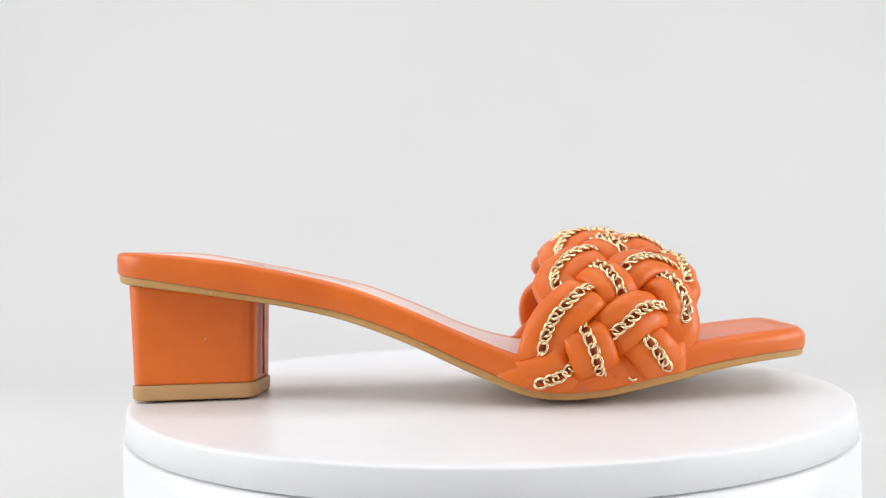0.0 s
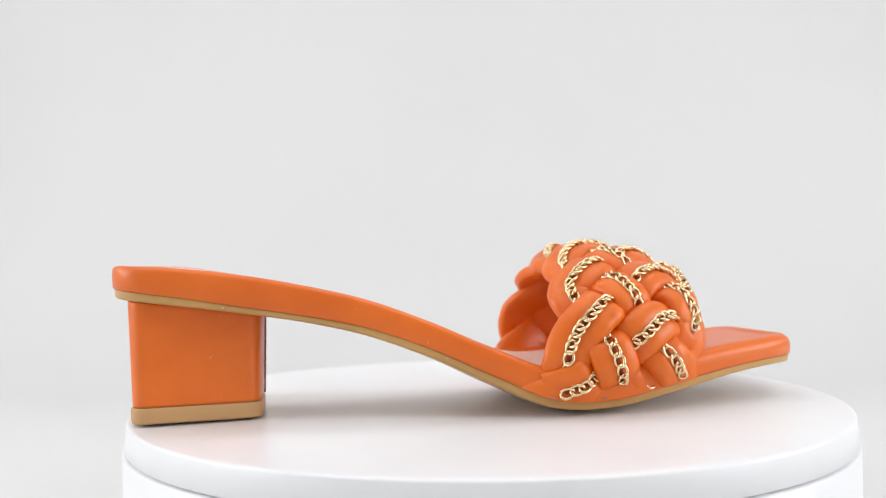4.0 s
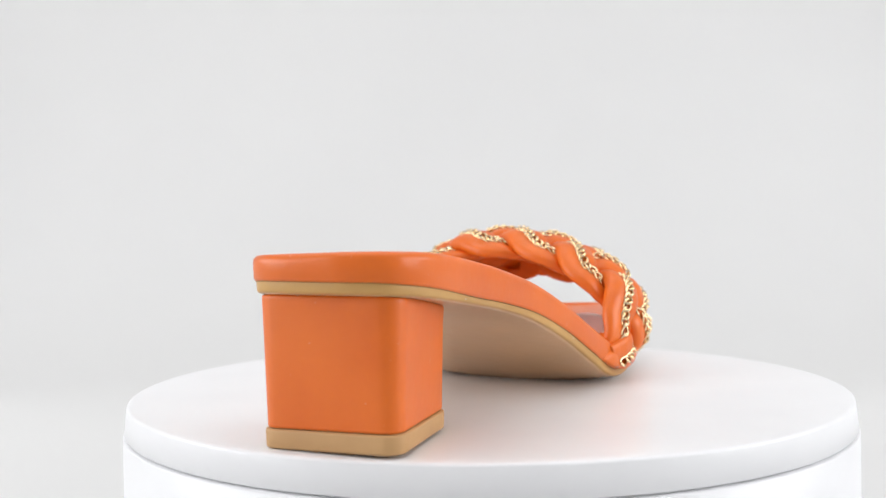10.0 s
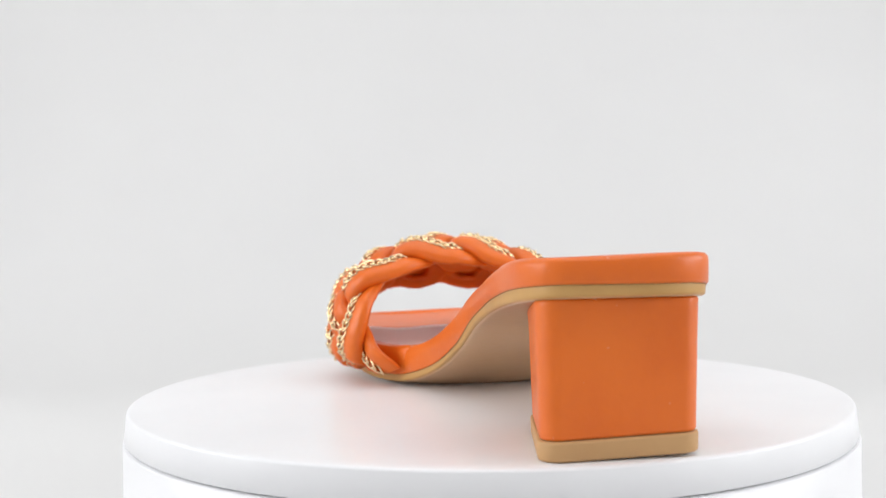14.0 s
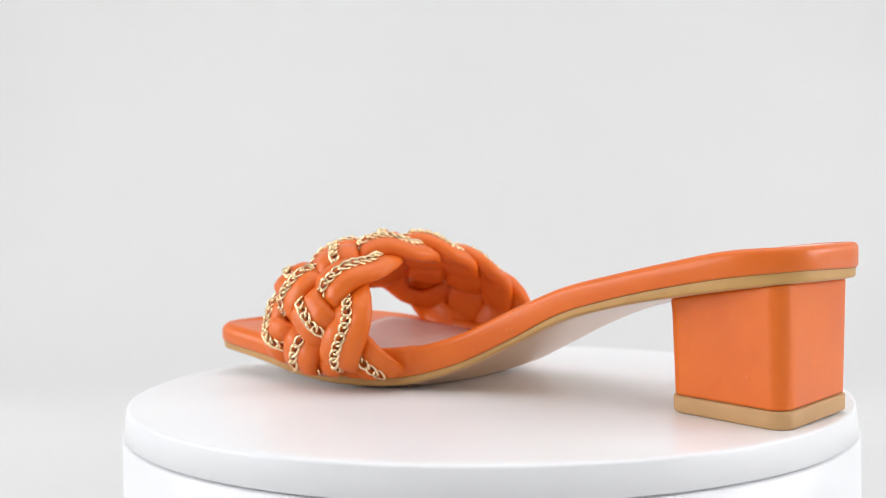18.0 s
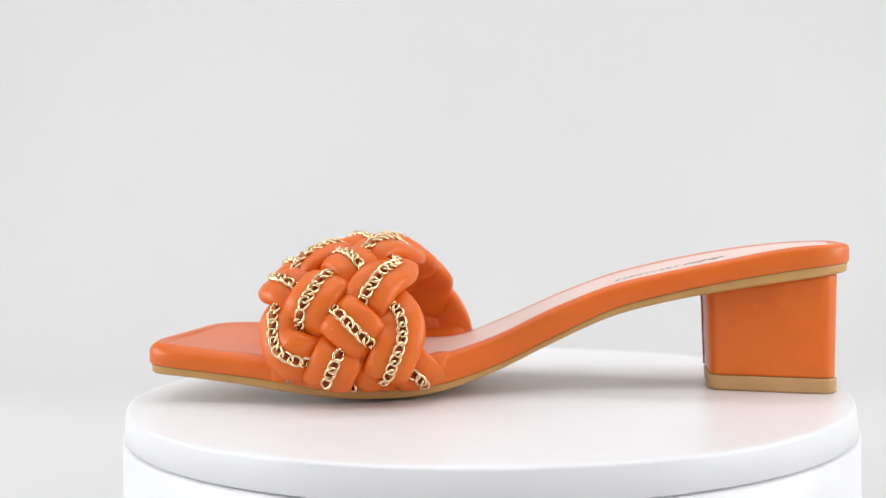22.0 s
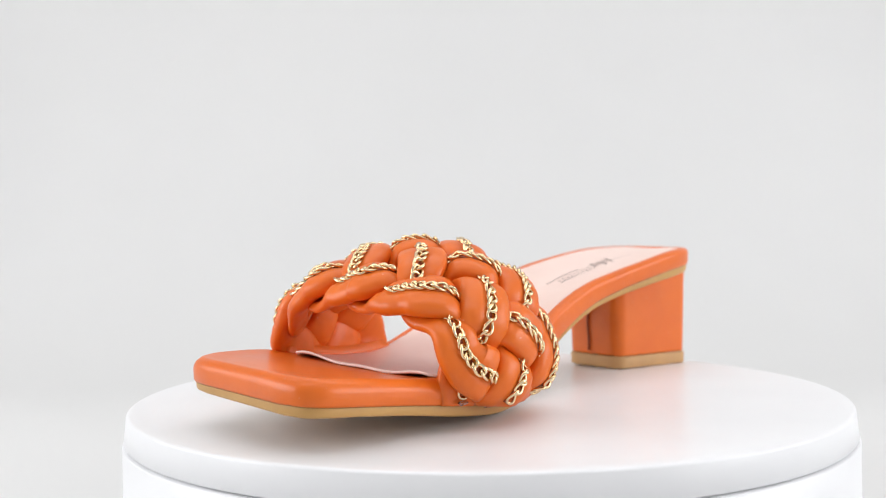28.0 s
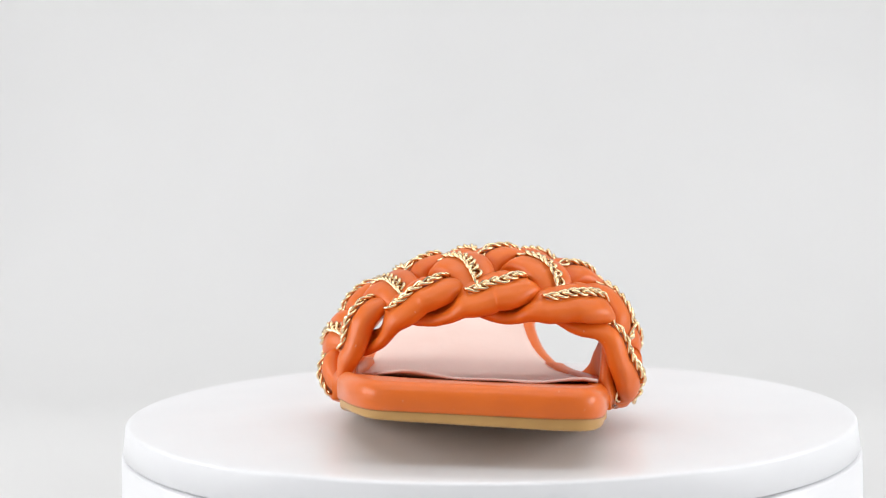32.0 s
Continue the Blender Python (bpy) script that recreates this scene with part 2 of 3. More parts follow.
def crown(x):
    return float(np.interp(x, [-124, -60, 0, 60, 112], [0.2, 0.4, 0.8, 1.6, 2.0]))


def sole_body(layers, across=10, dome=0.0, belly=0.0):
    """A body over the sole's plan: (inset, line, height over it) from the bottom up, closed above and below."""
    bm = bmesh.new()
    loops = []
    for inset, kind, h in layers:
        med, lat = outline(inset)
        ring = [(p.x, p.y, level(kind, p.x, p.y) + (h[0] + h[1] * crown(p.x) if isinstance(h, tuple) else h)) for p in med + lat[::-1]]
        loops.append([bm.verts.new((x * MM, y * MM, z * MM)) for x, y, z in ring])
    n = 2 * N_EDGE
    for a, b2 in zip(loops, loops[1:]):
        for k in range(n):
            q = (k + 1) % n
            bm.faces.new((a[k], a[q], b2[q], b2[k]))

    def cap(loop, lift):
        rows = []
        for i in range(N_EDGE):
            a, c = loop[i], loop[n - 1 - i]
            row = [a]
            for k in range(1, across):
                u = k / across
                co = a.co.lerp(c.co, u)
                co.z += lift(co.x / MM) * MM * (1 - (2 * u - 1) ** 2)
                row.append(bm.verts.new(co))
            rows.append(row + [c])
        for r, s in zip(rows, rows[1:]):
            for k in range(across):
                bm.faces.new((r[k], r[k + 1], s[k + 1], s[k]))
        return rows

    top = cap(loops[-1], lambda x: dome)
    low = cap(loops[0], lambda x: -belly * math.exp(-((x - 27) / 26) ** 2))
    for end, flip in ((0, True), (-1, False)):
        # close the straight back and front between the two sides
        a, c = (0, n - 1) if end == 0 else (N_EDGE - 1, N_EDGE)
        for r in (top[end], low[end]):
            for v in r[1:-1]:
                u = (v.co - r[0].co).length / max(1e-9, (r[-1].co - r[0].co).length)
                v.co = r[0].co.lerp(r[-1].co, u)
        chain_low = low[end]
        chain_top = top[end]
        walls = [l[a] for l in loops], [l[c] for l in loops]
        seen = {f for f in bm.faces if loops[0][a] in f.verts and loops[0][c] in f.verts and loops[1][a] in f.verts}
        for f in seen:
            bm.faces.remove(f)
        for lo in range(len(loops) - 1):
            f = [g for g in bm.faces if walls[0][lo] in g.verts and walls[1][lo] in g.verts and walls[0][lo + 1] in g.verts]
            for g in f:
                bm.faces.remove(g)
        grid = [chain_low]
        for lo in range(1, len(loops) - 1):
            p, q = walls[0][lo], walls[1][lo]
            grid.append([p] + [bm.verts.new(p.co.lerp(q.co, k / across)) for k in range(1, across)] + [q])
        grid.append(chain_top)
        for r, s in zip(grid, grid[1:]):
            for k in range(across):
                bm.faces.new((r[k], r[k + 1], s[k + 1], s[k]))
    bmesh.ops.recalc_face_normals(bm, faces=bm.faces)
    return bm


def insole_sheet():
    """The pale lining, from the heel to a slightly curled front edge under the strap."""
    med, lat = outline(3.2)
    bm = bmesh.new()
    top, low = [], []
    keep = [(m + Vector((0, 13 * (max(0, m.x - 42) / 28) ** 2, 0)), l) for m, l in zip(med, lat) if m.x < 70]
    for i, (m, l) in enumerate(keep):
        rt, rl = [], []
        for k in range(17):
            u = k / 16
            p = m.lerp(l, u)
            rim_gap = min(1.0, 12 * min(u, 1 - u))
            z = level("edge", p.x, p.y) + crown(p.x) - 0.3 + 0.45 * rim_gap - 0.5 * (1 - (2 * u - 1) ** 2)
            left = len(keep) - 1 - i
            if left < 6:
                z += (0.8 + 0.6 * math.sin(7 * u + 1.0) + 0.4 * math.sin(15 * u)) * (1 - left / 6) ** 2
            rt.append(bm.verts.new((p.x * MM, p.y * MM, z * MM)))
            rl.append(bm.verts.new((p.x * MM, p.y * MM, (z - 0.8) * MM)))
        top.append(rt)
        low.append(rl)
    for a, b2 in zip(top, top[1:]):
        for k in range(16):
            bm.faces.new((a[k], b2[k], b2[k + 1], a[k + 1]))
    for a, b2 in zip(low, low[1:]):
        for k in range(16):
            bm.faces.new((a[k], a[k + 1], b2[k + 1], b2[k]))
    rim = [r[0] for r in top] + top[-1][1:-1] + [r[-1] for r in top[::-1]] + top[0][1:-1][::-1]
    rim2 = [r[0] for r in low] + low[-1][1:-1] + [r[-1] for r in low[::-1]] + low[0][1:-1][::-1]
    for k in range(len(rim)):
        q = (k + 1) % len(rim)
        bm.faces.new((rim[k], rim2[k], rim2[q], rim[q]))
    bmesh.ops.recalc_face_normals(bm, faces=bm.faces)
    return bm


def lining_z(x, y):
    a, b2 = rim_y(x, 0) + 3.2, rim_y(x, 1) - 3.2
    u = min(1.0, max(0.0, (y - a) / (b2 - a)))
    return level("edge", x, y) + crown(x) + 0.15 - 0.5 * (1 - (2 * u - 1) ** 2)


def printed_bars():
    """The printed mark as plain strokes: a bold knot of slanted bars, a row of fine ones and a long thin tail."""
    bm = bmesh.new()
    strokes = [(-96, -2.6, -85, -4.8, 0.4), (-86, -8.6, -81.5, -1.2, 1.2), (-83, -8.8, -80, -3.4, 0.8), (-80, -8.6, -76.5, -0.8, 1.3),
               (-77, -8.8, -74.2, -2.4, 0.9), (-74.2, -7.6, -71.4, -2.6, 0.8), (-88, -4.4, -71, -6.0, 0.45)]
    strokes += [(-70 + 2.6 * k, -6.2 + 0.15 * k, -68.4 + 2.6 * k, -3.2 + 0.15 * k, 0.5) for k in range(9)]
    strokes += [(-70, -2.0, -47, -1.2, 0.35), (-67, -8.0, -44, -6.8, 0.4)]
    for x0, y0, x1, y1, w in strokes:
        d = Vector((x1 - x0, y1 - y0, 0))
        n2 = max(2, int(d.length / 1.5))
        o = Vector((-d.y, d.x, 0)).normalized() * w / 2
        rows = []
        for k in range(n2 + 1):
            p = Vector((x0, y0, 0)) + d * (k / n2)
            rows.append([bm.verts.new(((p.x + q * o.x) * MM, (p.y + q * o.y) * MM, (lining_z(p.x, p.y) + 0.06) * MM)) for q in (-1, 1)])
        for a, b2 in zip(rows, rows[1:]):
            bm.faces.new((a[0], b2[0], b2[1], a[1]))
    bmesh.ops.solidify(bm, geom=bm.faces[:], thickness=0.00005)
    return bm


def heel_seam():
    """The joint of the leather wrap on the heel's front."""
    bm = bmesh.new()
    rows = []
    for k in range(13):
        z = 7.4 + 28.0 * k / 12
        g = 0.7 * z / 30
        rows.append([bm.verts.new(((-79.15 + g + dx) * MM, (-13 + y + 0.25 * math.sin(k)) * MM, z * MM)) for dx, y in ((-0.5, -0.5), (0.12, -0.3), (0.12, 0.3), (-0.5, 0.5))])
    for a, b2 in zip(rows, rows[1:]):
        for k in range(4):
            bm.faces.new((a[k], a[(k + 1) % 4], b2[(k + 1) % 4], b2[k]))
    bm.faces.new(rows[0])
    bm.faces.new(rows[-1])
    bmesh.ops.recalc_face_normals(bm, faces=bm.faces)
    return bm


def side_band(side, x0, x1, slant):
    """The strap's foot, wrapped down over the platform's edge to the outsole."""
    bm = bmesh.new()
    rows = []
    sgn = 1 if side else -1
    for i in range(25):
        row = []
        f = min(1.0, i / 1.5)
        o = (1.1 if side else 2.1) * f - 0.5
        # (outwards, share of the way from the welt line up to the edge, height over that)
        lip = 1.0 if side else 2.2
        for out, u, h in ((-1.5, 0, -0.2), (o - 0.2, 0, -0.1), (o, 0, 0.6), (o, 0.5, 0), (o, 1, -1.5), (o - 0.5, 1, 0.3 * f * lip), (-1.0, 1, 1.7 * f * lip), (-6, 1, 1.9 * f * lip), (-6, 1, -0.5)):
            x = x0 + (x1 - x0) * i / 24 + slant * (1 - i / 24) * u
            y = rim_y(x, side)
            zw, ze = level("welt", x, y), level("edge", x, y)
            row.append(bm.verts.new((x * MM, (y + sgn * out) * MM, (zw + (ze - zw) * u + h) * MM)))
        rows.append(row)
    for a, b2 in zip(rows, rows[1:]):
        for k in range(len(a)):
            q = (k + 1) % len(a)
            bm.faces.new((a[k], a[q], b2[q], b2[k]))
    bm.faces.new(rows[0])
    bm.faces.new(rows[-1])
    bmesh.ops.recalc_face_normals(bm, faces=bm.faces)
    return bm


# the heel block's corners and their rounding
HEEL = [(-121.0, 10.4, 4.8), (-79.8, 2.4, 5.5), (-80.4, -24.6, 5.5), (-120.6, -32.4, 4.5)]


def heel_ring(n, grow=0.0):
    ring = []
    m = len(HEEL)
    for i, (x, y, rad) in enumerate(HEEL):
        p = Vector((x, y, 0))
        a = (Vector((*HEEL[i - 1][:2], 0)) - p).normalized()
        b2 = (Vector((*HEEL[(i + 1) % m][:2], 0)) - p).normalized()
        half = math.acos(max(-1, min(1, a.dot(b2)))) / 2
        mid = p + (a + b2).normalized() * (rad / math.sin(half))
        s0, s1 = p + a * (rad / math.tan(half)) - mid, p + b2 * (rad / math.tan(half)) - mid
        for k in range(n + 1):
            d = s0.normalized().slerp(s1.normalized(), k / n)
            ring.append(mid + d * (rad + grow))
        # a few points along the straight side
        far = Vector((*HEEL[(i + 1) % m][:2], 0))
        for k in (0.2, 0.35, 0.5, 0.65, 0.8):
            ring.append(p.lerp(far, k) + s1.normalized() * grow)
    return ring


def heel_lift(y):
    """The heel stands on its outer edge and leans a little off the disc on the inner side."""
    return 1.0 * min(1.0, max(0.0, (9.5 - y) / 41))


def heel_block(levels, n=8):
    """levels: (height, outward growth, 0), or (None, growth, depth below the sole)."""
    bm = bmesh.new()
    loops = []
    for z, grow, under in levels:
        loops.append([bm.verts.new((p.x * MM, p.y * MM, (z + heel_lift(p.y) if z is not None else level("foot", p.x, p.y) - under) * MM)) for p in heel_ring(n, grow)])
    for a, b2 in zip(loops, loops[1:]):
        for k in range(len(a)):
            q = (k + 1) % len(a)
            bm.faces.new((a[k], a[q], b2[q], b2[k]))
    bm.faces.new(loops[0])
    bm.faces.new(loops[-1])
    bmesh.ops.recalc_face_normals(bm, faces=bm.faces)
    return bm


# ---- the braid: five padded strands over an arch ----
# lines of the arch's middle layer from the outer side over the top to the inner side: toe edge, middle, heel edge
ARCH_TOE = [(62.9, 42.9, 7.0), (63.5, 45.7, 14.1), (63.0, 46.6, 22.1), (63.8, 44.4, 30.2), (66.5, 38.5, 34.8), (69.0, 25.2, 38.1), (69.4, 8.9, 40.1), (69.3, -7.5, 38.9),
            (67.7, -19.7, 34.2), (65.1, -29.5, 27.1), (62.5, -35.7, 18.0), (60.4, -36.2, 8.9)]
ARCH_MID = [(36.6, 42.9, 4.9), (38.7, 47.5, 12.0), (40.8, 48.6, 23.1), (43.3, 46.1, 32.7), (45.3, 38.4, 41.8), (46.8, 21.1, 48.9), (47.7, 2.7, 49.9), (47.5, -13.6, 46.3),
            (45.4, -29.0, 39.2), (42.3, -39.2, 30.1), (38.2, -42.8, 17.9), (34.1, -40.9, 5.3)]
ARCH_HEEL = [(13.4, 31.2, 6.2), (14.8, 39.2, 13.0), (17.5, 43.4, 23.1), (20.6, 40.9, 33.2), (22.6, 33.8, 41.3), (24.0, 19.0, 47.3), (24.4, 2.7, 48.3), (23.3, -12.6, 45.8),
            (20.8, -27.0, 39.2), (18.9, -38.5, 30.0), (14.9, -43.4, 17.9), (4.8, -42.4, 8.8)]
N_ARCH = 161
ARCHES = [curve_through(a, N_ARCH) for a in (ARCH_TOE, ARCH_MID, ARCH_HEEL)]
STEPS, PHASE = 13.0, 0.3
STRAND_W, STRAND_T, LIFT = 15.6, 6.5, 2.9
STEEP = 1.7


def arch_point(q, v):
    """q: 0 outer sole edge to 1 inner sole edge; v: 0 toe edge to 1 heel edge."""
    f = min(max(q, 0.0), 1.0) * (N_ARCH - 1)
    i = min(int(f), N_ARCH - 2)
    a, m, h = (c[i].lerp(c[i + 1], f - i) for c in ARCHES)
    return a * (2 * (v - 0.5) * (v - 1)) + m * (4 * v * (1 - v)) + h * (2 * v * (v - 0.5))


def swell(q):
    """How far the braid bulges outwards, most of all on the inner side."""
    return float(np.interp(q, [0.0, 0.1, 0.3, 0.45, 0.62, 0.8, 0.92, 1.0], [0.0, 0.1, 0.0, -0.4, -0.1, 0.9, 0.5, 0.0]))


def arch_normal(q, v):
    e = 0.004
    du = arch_point(min(1, q + e), v) - arch_point(max(0, q - e), v)
    dv = arch_point(q, v + 0.02) - arch_point(q, v - 0.02)
    n = dv.cross(du)
    n.normalize()
    if n.dot(arch_point(q, v) - Vector((40, 2, 12))) < 0:
        n.negate()
    return n


def ease(u):
    u = min(1.0, max(0.0, u))
    return u * u * (3 - 2 * u)


def fold(q):
    """1 where the strands fold sharply at the toe edge of the outer side, 0 elsewhere."""
    return ease((0.42 - q) / 0.16)


def crowd(q):
    """How much the crossings crowd towards the toe edge."""
    return float(np.interp(q, [0.0, 0.15, 0.26, 0.4, 0.6, 0.75, 0.85], [0.05, 0.055, 0.09, 0.11, 0.11, 0.05, 0.0]))


def strand_v(tau, q):
    x = (tau + 0.5) % 10
    # past the turn the strand keeps along the toe edge for a while
    x -= 0.45 * ease(x / 0.7) * ease((2.0 - x) / 0.8) * ease((q - 0.36) / 0.1) * ease((0.9 - q) / 0.12)
    tri = x if x < 5 else 10 - x
    # round the turns at both edges
    toe, heel = 1.1, 0.7
    if tri < toe:
        tri = (tri * tri + toe * toe) / (2 * toe)
    elif tri > 5 - heel:
        w = 5 - tri
        tri = 5 - (w * w + heel * heel) / (2 * heel)
    return tri / 5 - 0.16 * max(0.0, 1 - tri / 2.0) ** 2


HEIGHTS = [(-0.5, 0.4), (0.5, -1), (1.5, 1), (2.5, -1), (3.5, 1), (4.5, 0.1), (5.5, -1), (6.5, 1), (7.5, -1), (8.5, 1), (9.5, 0.4)]


def strand_h(tau):
    x = (tau + 0.5) % 10 - 0.5
    for (a, ha), (b2, hb) in zip(HEIGHTS, HEIGHTS[1:]):
        if a <= x <= b2:
            u = (x - a) / (b2 - a)
            c = math.cos(math.pi * u)
            if abs(ha) == 1 and abs(hb) == 1:
                c = math.tanh(STEEP * c) / math.tanh(STEEP)
            return ha + (hb - ha) * (0.5 - 0.5 * c)
    return 0.0


def phase_shift(q, v):
    """The braid runs a little ahead along the toe edge of the outer side and the heel edge of the inner side."""
    outer = min(1, max(0, (0.8 - q) / 0.4))
    low = max(0, 1 - q / 0.4)
    toe = 0.75 * max(0, 1 - q / 0.32) * max(0, 1 - v) ** 5
    return 0.55 * (1 - v) ** 1.5 * outer + toe + low * (0.5 - 0.7 * v) + 0.75 * v ** 1.5 * min(1, max(0, (q - 0.42) / 0.35))


def arch_q(sigma, v):
    """How far along the arch the braid has made sigma steps, at v across it."""
    a, b2 = -0.3, 1.3
    for _ in range(22):
        q = (a + b2) / 2
        if q * STEPS + PHASE + phase_shift(min(1, max(0, q)), v) < sigma:
            a = q
        else:
            b2 = q
    return q


def strand_frames(i, n=420):
    out = []
    for k in range(n):
        sigma = -0.6 + 16.0 * k / (n - 1)
        q = (sigma - PHASE - 0.5) / STEPS
        for _ in range(3):
            v = strand_v(sigma + 2 * i, q)
            q = arch_q(sigma, v)
        if not 0 <= q <= 1:
            continue
        h = strand_h(sigma + 2 * i)
        ends = min(1, min(q, 1 - q) / 0.07)
        turn = fold(q) * math.exp(-(v / 0.1) ** 2)
        v -= crowd(q) * math.exp(-((v - 0.24) / 0.16) ** 2) * ease(v / 0.14)
        bare = q > 0.3 and 0.1 < (sigma + 2 * i + 0.5) % 10 < 1
        x = (sigma + 2 * i + 0.5) % 10
        tail = ease((q - 0.25) / 0.12) * ease((0.9 - q) / 0.12) * ease(x / 0.75) * ease((2.0 - x) / 0.9)
        out.append((q, v, h, ends, turn, tail, bare))
    n = len(out)
    frames = []
    pos = []
    for q, v, h, ends, turn, tail, bare in out:
        nrm = arch_normal(q, v)
        pos.append((arch_point(q, v) + nrm * (h * LIFT * (0.35 + 0.65 * ends) + swell(q)), nrm))
    for k, (p, nrm) in enumerate(pos):
        t = pos[min(n - 1, k + 1)][0] - pos[max(0, k - 1)][0]
        t.normalize()
        side = nrm.cross(t)
        side.normalize()
        # the padding leans only part of the way into the steep dives
        up = (t.cross(side) * 0.45 + nrm * 0.55).normalized()
        # past the turn at the toe edge the strand narrows to a tail that is tucked under its neighbour
        p = p + side * math.copysign(0.2 * STRAND_W * out[k][5], side.x)
        frames.append((p, t, side, up) + out[k][2:])
    return frames


def half_thickness(h, ends):
    """Strands swell where they lie on top and are pressed flat where another one crosses them."""
    return STRAND_T / 2 * (0.55 + 0.45 * ends) * (0.92 + 0.2 * max(-1.0, min(1.0, h)))


def strand_mesh(frames, rnd):
    bm = bmesh.new()
    rings = []
    m = 28
    for k, (p, t, side, up, h, ends, turn, tail, bare) in enumerate(frames):
        broad = 1.0 if p.y > 38 and p.x > 40 else max(0.0, 1 - (max(0, 38 - p.y) + max(0, 40 - p.x)) / 12)
        w = STRAND_W / 2 * (1.0 + 0.07 * broad - 0.2 * turn + 0.03 * noise.noise(p * 0.12 + rnd))
        th = half_thickness(h, ends) * (1 - 0.2 * tail)
        w *= 1 - 0.45 * tail
        ring = []
        for j in range(m):
            a = 2 * math.pi * j / m
            ca, sa = math.cos(a), math.sin(a)
            x = w * math.copysign(abs(ca) ** 0.78, ca)
            y = th * math.copysign(abs(sa) ** (0.80 if sa > 0 else 0.70), sa)
            # a shallow groove that the chain lies in
            if sa > 0:
                y -= 0.9 * math.exp(-(x / 1.3) ** 2)
            c = p + side * x + up * y
            c = c + up * (0.25 * noise.noise(c * 0.25 + rnd) + 0.13 * noise.noise(c * 0.6 + rnd))
            c.z = max(c.z, level("welt", c.x, c.y) - 0.1)
            ring.append(bm.verts.new(c * MM))
        rings.append(ring)
    for a, b2 in zip(rings, rings[1:]):
        for j in range(m):
            q = (j + 1) % m
            bm.faces.new((a[j], a[q], b2[q], b2[j]))
    bm.faces.new(rings[0])
    bm.faces.new(rings[-1])
    bmesh.ops.recalc_face_normals(bm, faces=bm.faces)
    return bm


def link_verts(length, width, wire, twist, m=16, s=7):
    """One oval chain link along x, its two ends twisted against each other so that it lies flat among its neighbours."""
    rings = []
    for k in range(m):
        a = 2 * math.pi * k / m
        c = Vector((math.cos(a) * length / 2, math.copysign(abs(math.sin(a)) ** 0.8, math.sin(a)) * width / 2, 0))
        t = Vector((-math.sin(a) * length / 2, math.cos(a) * width / 2, 0)).normalized()
        o = t.cross(Vector((0, 0, 1)))
        turn = Matrix.Rotation(radians(twist) * c.x / (length / 2), 3, "X")
        rings.append([turn @ (c + o * (wire * math.cos(b2)) + Vector((0, 0, 1)) * (wire * math.sin(b2))) for b2 in (2 * math.pi * j / s for j in range(s))])
    return rings


def chain_mesh(frames):
    bm = bmesh.new()
    base = link_verts(4.7, 3.1, 0.54, 38)
    travel, due = 0.0, 0.0
    for k in range(1, len(frames)):
        p, t, side, up, h, ends, turn, tail, bare = frames[k]
        travel += (p - frames[k - 1][0]).length
        if travel < due:
            continue
        due += 2.8
        if bare or h < -0.75 or p.z < level("welt", p.x, p.y) + 3.2:
            continue
        wob = noise.noise(p * 0.4)
        c = p + up * (half_thickness(h, ends) + 0.25) + side * (0.35 * wob)
        roll = Matrix.Rotation(radians(12 + 7 * wob), 3, "X")
        yaw = Matrix.Rotation(radians(10 * wob), 3, "Z")
        rot = Matrix((t, side, up)).transposed() @ yaw @ roll
        rings = [[bm.verts.new((c + rot @ v) * MM) for v in ring] for ring in base]
        m, s = len(rings), len(rings[0])
        for a in range(m):
            for j in range(s):
                bm.faces.new((rings[a][j], rings[a][(j + 1) % s], rings[(a + 1) % m][(j + 1) % s], rings[(a + 1) % m][j]))
    bmesh.ops.recalc_face_normals(bm, faces=bm.faces)
    return bm


def fold_runs(frames):
    """The stretches of a strand on which its folded seam shows."""
    run, runs = [], []
    for f in frames[::2] + [None]:
        if f is not None and f[4] > -0.5 and not f[8] and f[0].z > level("welt", f[0].x, f[0].y) + 2.6:
            run.append(f)
        else:
            if len(run) > 2:
                runs.append(run)
            run = []
    return runs


def fold_mesh(run):
    """The folded seam along the middle of a strand, under its chain. Its dark colour also deepens the groove's shade.
    """
    bm = bmesh.new()
    rows = []
    for p, t, side, up, h, ends, turn, tail, bare in run:
        top = p + up * (half_thickness(h, ends) - 0.62)
        rows.append([bm.verts.new((top + side * x + up * z) * MM) for x, z in ((-0.85, -0.5), (-0.7, 0.1), (0.7, 0.1), (0.85, -0.5))])
    for a, b2 in zip(rows, rows[1:]):
        for k in range(4):
            bm.faces.new((a[k], a[(k + 1) % 4], b2[(k + 1) % 4], b2[k]))
    bm.faces.new(rows[0])
    bm.faces.new(rows[-1])
    bmesh.ops.recalc_face_normals(bm, faces=bm.faces)
    return bm


# bits of dried glue along the joints
GLUE_SPOTS = [(-114.7, -31.9, 42.6, 1.1), (-111.2, -32.2, 42.2, 0.8), (-109.6, -32.2, 41.7, 0.5), (-86.9, -28.8, 37.4, 0.7), (-80.1, -23.6, 35.6, 0.9),
              (-121.2, -13.9, 40.7, 0.6), (-121.1, -3.7, 40.5, 0.8), (-91.0, -36.6, 37.9, 0.45), (-20.4, -41.6, 20.2, 0.5), (-85.0, -36.5, 36.8, 0.35)]


# smears of clear hardened glue over the chain ends at the foot of the strap
CLEAR_SPOTS = [(59.2, 46.4, 8.4, 1.7), (48.8, 46.8, 6.3, 1.5), (36.3, 46.4, 5.9, 1.9), (20.5, 38.6, 7.0, 1.2), (13.2, -45.6, 6.6, 1.3), (30.5, -46.0, 5.9, 1.0)]


